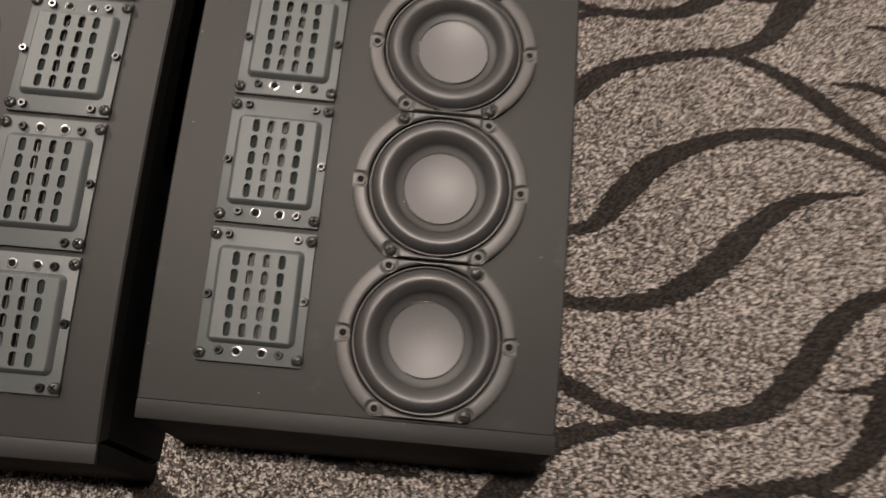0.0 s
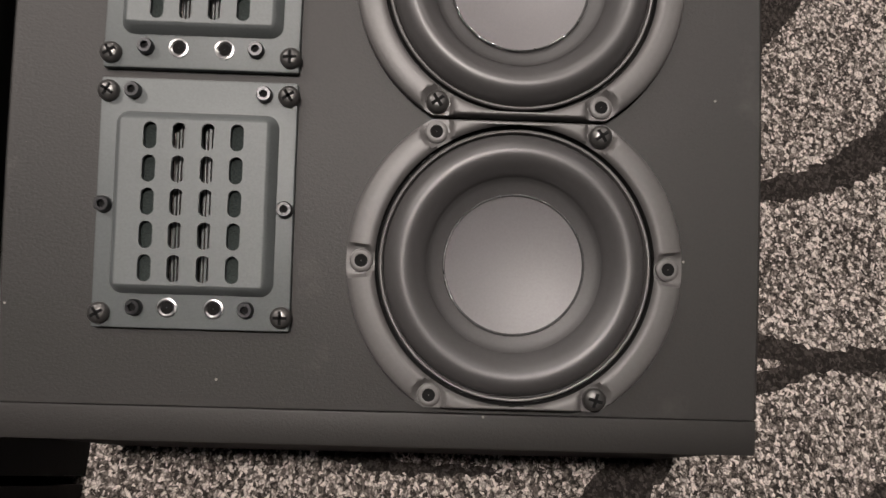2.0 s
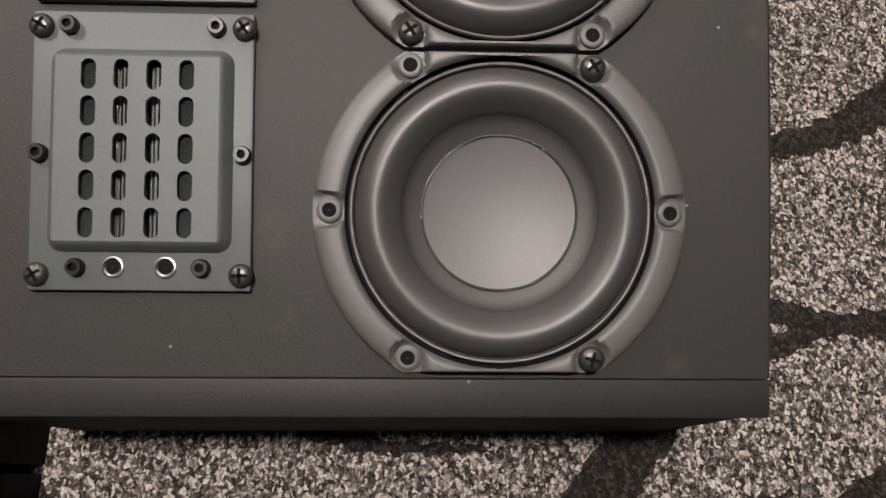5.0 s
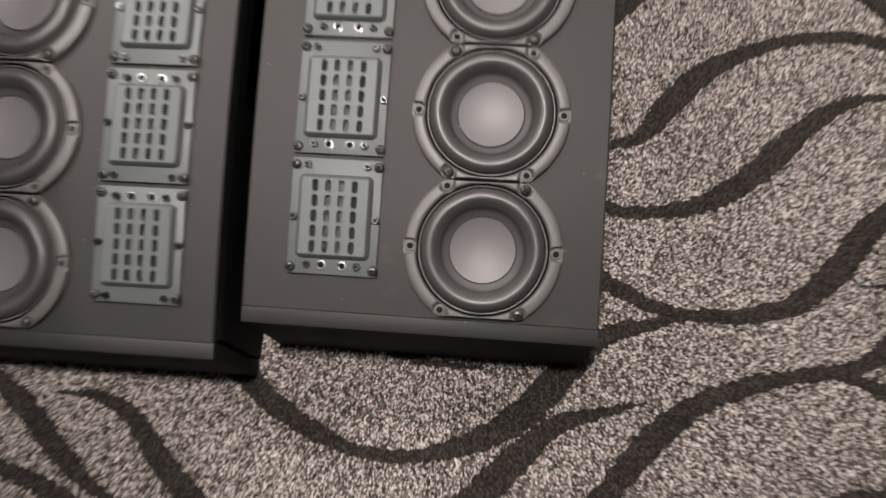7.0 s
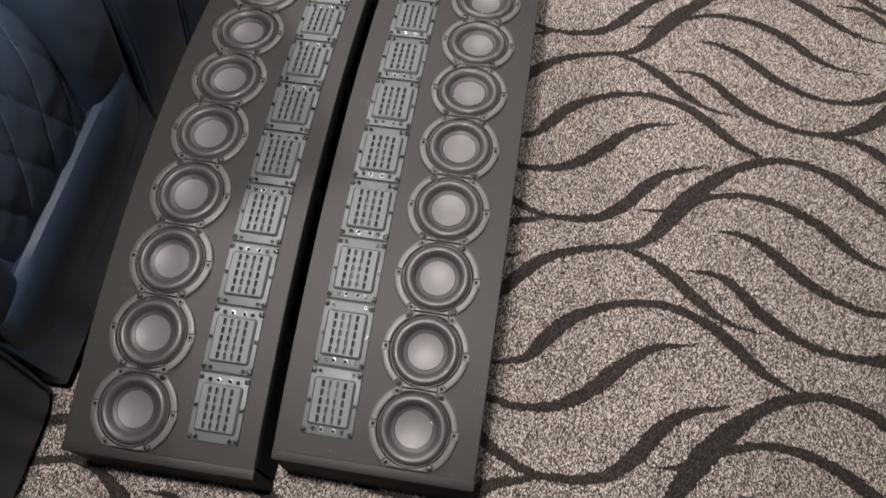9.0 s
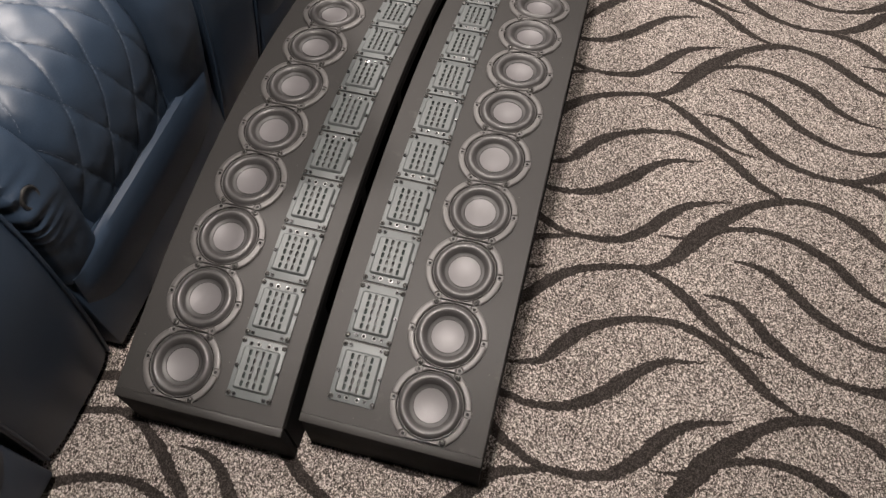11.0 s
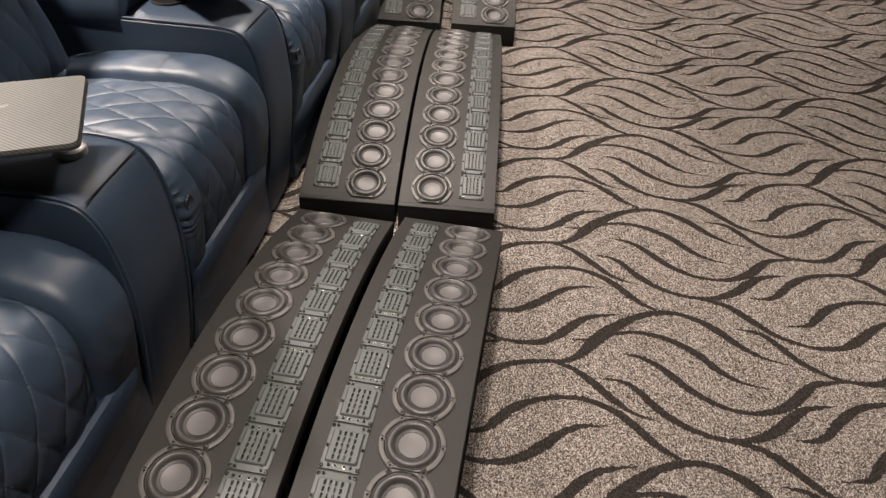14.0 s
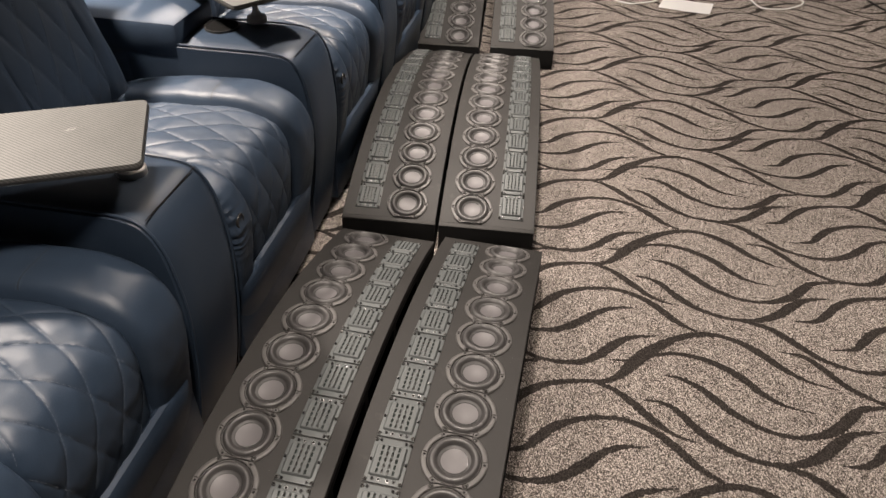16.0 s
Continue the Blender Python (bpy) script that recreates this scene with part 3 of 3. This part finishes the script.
def seat_surface(y0, y1, puff, quilt, lift, gather):
    """Returns the length of the profile and the point at a distance along it and a place across."""
    line = spline(SEAT_LINE, 240)
    dist = [0.0]
    for a, b in zip(line, line[1:]):
        dist.append(dist[-1] + float(np.hypot(*(b - a))))
    xs, zs = [p[0] for p in line], [p[1] for p in line]

    def point(d, y, extra=0.0):
        x, z = float(np.interp(d, dist, xs)), float(np.interp(d, dist, zs))
        e = 0.006
        t = Vector((float(np.interp(d + e, dist, xs) - np.interp(d - e, dist, xs)), float(np.interp(d + e, dist, zs) - np.interp(d - e, dist, zs)))).normalized()
        n = Vector((-t.y, t.x))
        f = (y - y0) / (y1 - y0)
        h = lift + extra + puff * (1 - (2 * f - 1) ** 4) - 0.014 * (abs(2 * f - 1) ** 12)
        if quilt:
            p, q = d / 0.155 + (y - y0) / 0.068, d / 0.155 - (y - y0) / 0.068
            h += 0.0068 * (abs(math.sin(math.pi * p)) * abs(math.sin(math.pi * q))) ** 0.2
        if gather:
            h += 0.0065 * math.sin(d * 330 + 2 * math.sin(d * 70)) * math.exp(-((d - 0.50) / 0.05) ** 2) * math.exp(-(y - y0) / 0.02)
        h += 0.005 * noise.noise(Vector((x * 9, y * 9, z * 9))) + 0.0015 * noise.noise(Vector((x * 40, y * 40, z * 40)))
        return (x + n.x * h, y, z + n.y * h)

    return dist[-1], point


def seat_sheet(bm, y0, y1, puff, quilt, nu=90, nv=46, lift=0.0, gather=False):
    length, point = seat_surface(y0, y1, puff, quilt, lift, gather)
    grid(bm, [[point(length * i / (nu - 1), y0 + (y1 - y0) * j / (nv - 1)) for j in range(nv)] for i in range(nu)])


def quilt_stitches(bm, y0, y1, puff):
    """Short pale stitches along the quilting lines."""
    length, point = seat_surface(y0, y1, puff, True, 0.0, False)
    step, half = 0.0062, 0.00032
    for way in (1, -1):
        for k in range(-8, 12):
            for i in range(int(length / step)):
                d = i * step
                y = y0 + way * 0.068 * (k - d / 0.155)
                y2 = y0 + way * 0.068 * (k - (d + step * 0.62) / 0.155)
                if y0 + 0.004 < y < y1 - 0.004 and y0 + 0.004 < y2 < y1 - 0.004:
                    a, b = Vector(point(d, y + 0.0012, 0.0006)), Vector(point(d + step * 0.62, y2 + 0.0012, 0.0006))
                    side = Vector((0, half, 0)) + Vector((half * 0.6, 0, 0)) * way
                    vs = [bm.verts.new(q) for q in (a - side, a + side, b + side, b - side)]
                    bm.faces.new(vs)


def closed_loft(bm, rows):
    vs = grid(bm, rows, close_v=True)
    bm.faces.new(vs[0])
    bm.faces.new(vs[-1][::-1])


def recliner(y0, y1):
    root = new("recliner_seat")
    tagged(root, "navy blue leather recliner seat with diamond quilting", "recliner", "row of cinema seats")
    root.matrix_basis = at(0, 0, 0)
    ya, yb = y0 + 0.085, y1 - 0.12
    bm = bmesh.new()
    seat_sheet(bm, ya, yb, 0.006, True, 210, 130)
    part("quilted_seat", bm, LEATHER, root, "diamond-quilted navy leather seat pad")
    bm = bmesh.new()
    quilt_stitches(bm, ya, yb, 0.006)
    tagged(part("stitching", bm, THREAD, root, "pale stitched quilting thread", smooth=False), kind="stuff")
    bm = bmesh.new()
    seat_sheet(bm, yb - 0.002, y1 - 0.003, 0.016, False, 70, 30, 0.008)
    part("side_bolster", bm, LEATHER, root, "plain padded navy leather bolster")
    bm = bmesh.new()
    seat_sheet(bm, y0 + 0.003, ya + 0.002, 0.014, False, 160, 36, 0.006, True)
    part("side_bolster", bm, LEATHER, root, "plain padded navy leather bolster")
    # double seam over the far bolster
    length, point = seat_surface(yb - 0.002, y1 - 0.003, 0.016, False, 0.008, False)
    for k, mat, half, up_ in ((0, DARKEDGE, 0.0007, 0.0006), (1, THREAD, 0.0003, 0.0008), (-1, THREAD, 0.0003, 0.0008)):
        bm = bmesh.new()
        d0 = 0.275 + 0.0035 * k
        grid(bm, [[point(d0 - half, y, up_), point(d0 + half, y, up_)] for y in np.linspace(yb + 0.004, y1 - 0.010, 30)])
        part("seam", bm, mat, root, "stitched cross seam")
    bm = bmesh.new()
    rows = []
    for i in range(24):
        a = 2 * math.pi * i / 24
        rows.append([(-0.338 + 0.003 * math.cos(t), y0 + 0.03 + (0.012 + 0.0022 * math.sin(t)) * math.cos(a), 0.392 + (0.014 + 0.0022 * math.sin(t)) * math.sin(a)) for t in np.linspace(0, 2 * math.pi, 9)[:-1]])
    grid(bm, rows, close_u=True, close_v=True)
    part("pull_loop", bm, SCREW, root, "small dark metal pull loop")
    # footrest panel, folded down
    bm = bmesh.new()
    rows = []
    for k in range(17):
        y = y0 + 0.012 + (y1 - y0 - 0.024) * k / 16
        e = 0.012 * abs(2 * k / 16 - 1) ** 6
        rows.append([(-0.41, y, 0.012), (-0.388 - e, y, 0.016), (-0.369 - e, y, 0.10), (-0.354 - e, y, 0.17), (-0.346 - e, y, 0.222), (-0.350 - e, y, 0.236 - e), (-0.358, y, 0.241 - e), (-0.372, y, 0.230), (-0.40, y, 0.19)])
    closed_loft(bm, rows)
    part("footrest", bm, LEATHER, root, "folded navy leather footrest panel")
    # back cushion, leaning, quilted, with a loose plain border
    span = y1 - y0

    def back(f, g, extra=0.0):
        x, z = -0.765 - 0.15 * f, 0.455 + 0.50 * f
        y = y0 + 0.01 + (span - 0.075) * g
        p, q = f * 0.5 / 0.155 + g * span / 0.075, f * 0.5 / 0.155 - g * span / 0.075
        h = extra + 0.035 * (1 - (2 * g - 1) ** 4) * (1 - (2 * f - 1) ** 6)
        if 0.2 < g < 0.78:
            h += 0.007 * (abs(math.sin(math.pi * p)) * abs(math.sin(math.pi * q))) ** 0.22
        else:
            h += 0.016 * math.sin(math.pi * (g / 0.2 if g < 0.5 else (1 - g) / 0.22)) ** 0.7 + 0.004 * noise.noise(Vector((f * 6, g * 20, 3.0)))
        return (x + h * 0.95, y, z + h * 0.3)

    bm = bmesh.new()
    step = 0.0125
    for way in (1, -1):
        for k in range(-9, 13):
            for i in range(int(0.97 / step)):
                f = i * step
                g0, g1 = (way * (k - e * 0.5 / 0.155) * 0.075 / span for e in (f, f + step * 0.62))
                if 0.205 < g0 < 0.775 and 0.205 < g1 < 0.775:
                    a, b = Vector(back(f, g0 + 0.004, 0.0008)), Vector(back(f + step * 0.62, g1 + 0.004, 0.0008))
                    bm.faces.new([bm.verts.new(v) for v in (a - Vector((0, 0.00035, 0)), a + Vector((0, 0.00035, 0)), b + Vector((0, 0.00035, 0)), b - Vector((0, 0.00035, 0)))])
    tagged(part("back_stitching", bm, THREAD, root, "pale stitched quilting thread", smooth=False), kind="stuff")
    bm = bmesh.new()
    grid(bm, [[back(i / 109, j / 109) for j in range(110)] for i in range(110)])
    part("back_cushion", bm, LEATHER, root, "leaning diamond-quilted back cushion")
    bm = bmesh.new()
    add_box(bm, -0.98, -0.37, y0 + 0.005, y1 - 0.005, 0.02, 0.27, 0.006)
    add_box(bm, -1.08, -0.93, y0 + 0.005, y1 - 0.005, 0.05, 0.95, 0.03)
    part("base", bm, LEATHER, root)
    return root


ARM_LINE = [(-0.80, 0.545), (-0.66, 0.545), (-0.52, 0.547), (-0.43, 0.547), (-0.383, 0.534), (-0.356, 0.492), (-0.344, 0.43), (-0.340, 0.34), (-0.350, 0.22), (-0.367, 0.11), (-0.386, 0.015)]


def arm(y0, y1):
    root = new("console_arm")
    tagged(root, "navy leather armrest console with rounded front", "armrest", "row of cinema seats")
    root.matrix_basis = at(0, 0, 0)
    bm = bmesh.new()
    line = spline(ARM_LINE, 60)
    rows = []
    for i, (x, z) in enumerate(line):
        a, b = line[max(i - 1, 0)], line[min(i + 1, 59)]
        d = Vector((b[0] - a[0], b[1] - a[1])).normalized()
        n = Vector((-d.y, d.x))
        row = [(-0.80, y0, 0.08)]
        for k in range(13):
            f = k / 12
            h = -0.012 * abs(2 * f - 1) ** 5 + 0.002 * noise.noise(Vector((x * 8, f, z * 8)))
            row.append((x + n.x * h, y0 + (y1 - y0) * f, z + n.y * h))
        row.append((-0.80, y1, 0.08))
        rows.append(row)
    grid(bm, rows)
    part("arm_pad", bm, LEATHER, root, "padded navy leather arm top and front")
    bm = bmesh.new()
    add_box(bm, -0.98, -0.40, y0 + 0.003, y1 - 0.003, 0.02, 0.52, 0.01)
    part("arm_body", bm, LEATHER, root)
    bm = bmesh.new()
    add_box(bm, -0.98, -0.655, y0 - 0.002, y1 + 0.002, 0.50, 0.590, 0.016)
    part("lid", bm, LEATHER, root, "raised padded storage lid")
    bm = bmesh.new()
    ym = (y0 + y1) / 2
    vs = lathe(bm, [(0.043, 0.544), (0.0425, 0.5505), (0.040, 0.551), (0.0385, 0.549)], 40)
    for v in bm.verts:
        v.co.x -= 0.60
        v.co.y += ym + 0.02
    part("cup_holder", bm, DARKEDGE, root, "dark round cup holder rim")
    bm = bmesh.new()
    lathe(bm, [(0.0395, 0.5492), (0.001, 0.5488)], 40)
    for v in bm.verts:
        v.co.x -= 0.60
        v.co.y += ym + 0.02
    part("cup_well", bm, VOID, root, "dark cup holder well")
    # piping along both edges of the arm
    for yy in (y0 + 0.004, y1 - 0.004):
        bm = bmesh.new()
        rows = []
        for i, (x, z) in enumerate(line):
            a, b = line[max(i - 1, 0)], line[min(i + 1, 59)]
            d = Vector((b[0] - a[0], b[1] - a[1])).normalized()
            n = Vector((-d.y, d.x))
            rows.append([(x + n.x * (-0.006 + 0.0028 * math.sin(t)), yy + 0.0028 * math.cos(t), z + n.y * (-0.006 + 0.0028 * math.sin(t))) for t in np.linspace(0, 2 * math.pi, 9)[:-1]])
        closed_loft(bm, rows)
        part("piping", bm, LEATHER, root, "narrow leather piping")
    # seam over the arm front
    bm = bmesh.new()
    for x in (-0.3795,):
        rows = [[(x - 0.0009, y, 0.5341), (x, y, 0.5354), (x + 0.0009, y, 0.5331)] for y in np.linspace(y0 + 0.010, y1 - 0.010, 12)]
        grid(bm, rows)
    part("seam", bm, DARKEDGE, root, "stitched seam")
    return root


PITCH_Y = 0.645
ROW = Matrix.Translation((K * -0.32, K * 0.5, 0)) @ pose(0, 0, 0, 0, 0, 1.0) @ Matrix.Translation((K * 0.345, K * -0.5, 0))
for k in range(-1, 6):
    for thing in (recliner(0.706, 1.158), arm(0.519, 0.704)):
        thing.matrix_basis = ROW @ at(0, PITCH_Y * (k - 1), 0)


def tray_table(x, y, z, yaw, px, py):
    root = new("tray_table")
    root.matrix_basis = at(x, y, z, 0, 0, yaw)
    tagged(root, "grey woven-pattern swivel tray table on a metal post", "tray table", "tray tables")
    bm = bmesh.new()
    add_box(bm, -0.40, 0.0, 0.0, 0.208, 0.0, 0.006, 0.0)
    es = [e for e in bm.edges if abs(e.verts[0].co.z - e.verts[1].co.z) > 0.004]
    bmesh.ops.bevel(bm, geom=es, offset=0.012, segments=5, affect="EDGES", profile=0.5)
    part("tray_top", bm, TRAY, root, "grey woven carbon laminate top")
    bm = bmesh.new()
    add_box(bm, -0.402, 0.002, -0.002, 0.210, -0.004, -0.0003, 0.0)
    es = [e for e in bm.edges if abs(e.verts[0].co.z - e.verts[1].co.z) > 0.003]
    bmesh.ops.bevel(bm, geom=es, offset=0.013, segments=5, affect="EDGES", profile=0.5)
    part("tray_rim", bm, DARKEDGE, root, "dark rim")
    bm = bmesh.new()
    for k in (-1, 0, 1):
        c, q = Vector((-0.109 + 0.0045 * k, 0.128)), 0.006 - 0.0015 * abs(k)
        vs = [bm.verts.new((c.x + a, c.y + b, 0.0064)) for a, b in ((-q, -q), (-q + 0.002, -q), (q, q), (q - 0.002, q))]
        bm.faces.new(vs)
    part("emblem", bm, EMBLEM, root, "small pale printed emblem", up=True)
    bm = bmesh.new()
    lathe(bm, [(0.007, -0.095), (0.007, -0.004)], 20)
    b = lathe(bm, [(0.0245, -0.097), (0.0245, -0.086), (0.022, -0.083), (0.012, -0.078), (0.007, -0.066)], 32)
    for v in bm.verts:
        v.co.x += px
        v.co.y += py
    part("post", bm, METAL, root, "round brushed metal post")
    return root


tray_table(-0.326, 0.520, 0.644, 28, -0.045, 0.150)
tray_table(-0.479, 1.144, 0.644, -35, -0.140, 0.125)


# ---- far clutter on the carpet ----
def tube(name, pts, r, mat, label, category):
    bm = bmesh.new()
    line = spline(pts, 12 * (len(pts) - 1))
    rows = []
    for i, p in enumerate(line):
        a, b = line[max(i - 1, 0)], line[min(i + 1, len(line) - 1)]
        d = Vector((b[0] - a[0], b[1] - a[1], 0)).normalized()
        side = Vector((-d.y, d.x, 0))
        rows.append([(p[0] + side.x * r * math.cos(t), p[1] + side.y * r * math.cos(t), r + 0.001 + r * math.sin(t)) for t in np.linspace(0, 2 * math.pi, 9)[:-1]])
    closed_loft(bm, rows)
    return tagged(part(name, bm, mat), label, category)


def paper_sheet():
    bm = bmesh.new()
    a, b, c = Vector((0.612, 3.337)), Vector((0.239, -0.052)), Vector((0.031, 0.150))
    rows = []
    for i in range(9):
        row = []
        for j in range(9):
            p = a + b * (i / 8) + c * (j / 8)
            row.append((p.x, p.y, 0.003 + 0.006 * (i / 8) ** 3 + 0.003 * (j / 8) ** 2))
        rows.append(row)
    top = grid(bm, rows)
    bmesh.ops.solidify(bm, geom=list(bm.faces), thickness=0.0004)
    tagged(part("paper_sheet", bm, PAPER), "white sheet of paper lying on the carpet", "paper")


paper_sheet()
tube("white_cable", [(0.33, 3.5), (0.395, 3.384), (0.46, 3.344), (0.507, 3.357), (0.6, 3.425), (0.68, 3.6)], 0.004, WIRE, "thin white cable lying on the carpet", "cable")
tube("white_cable", [(1.02, 3.75), (1.073, 3.577), (1.104, 3.476), (1.147, 3.455), (1.239, 3.481), (1.328, 3.581), (1.32, 3.66), (1.2, 3.8)], 0.004, WIRE, "loop of white cable lying on the carpet", "cable")
tube("black_cable", [(1.62, 3.9), (1.668, 3.746), (1.695, 3.668), (1.724, 3.593), (1.8, 3.45)], 0.004, DARKEDGE, "thin black cable lying on the carpet", "cable")
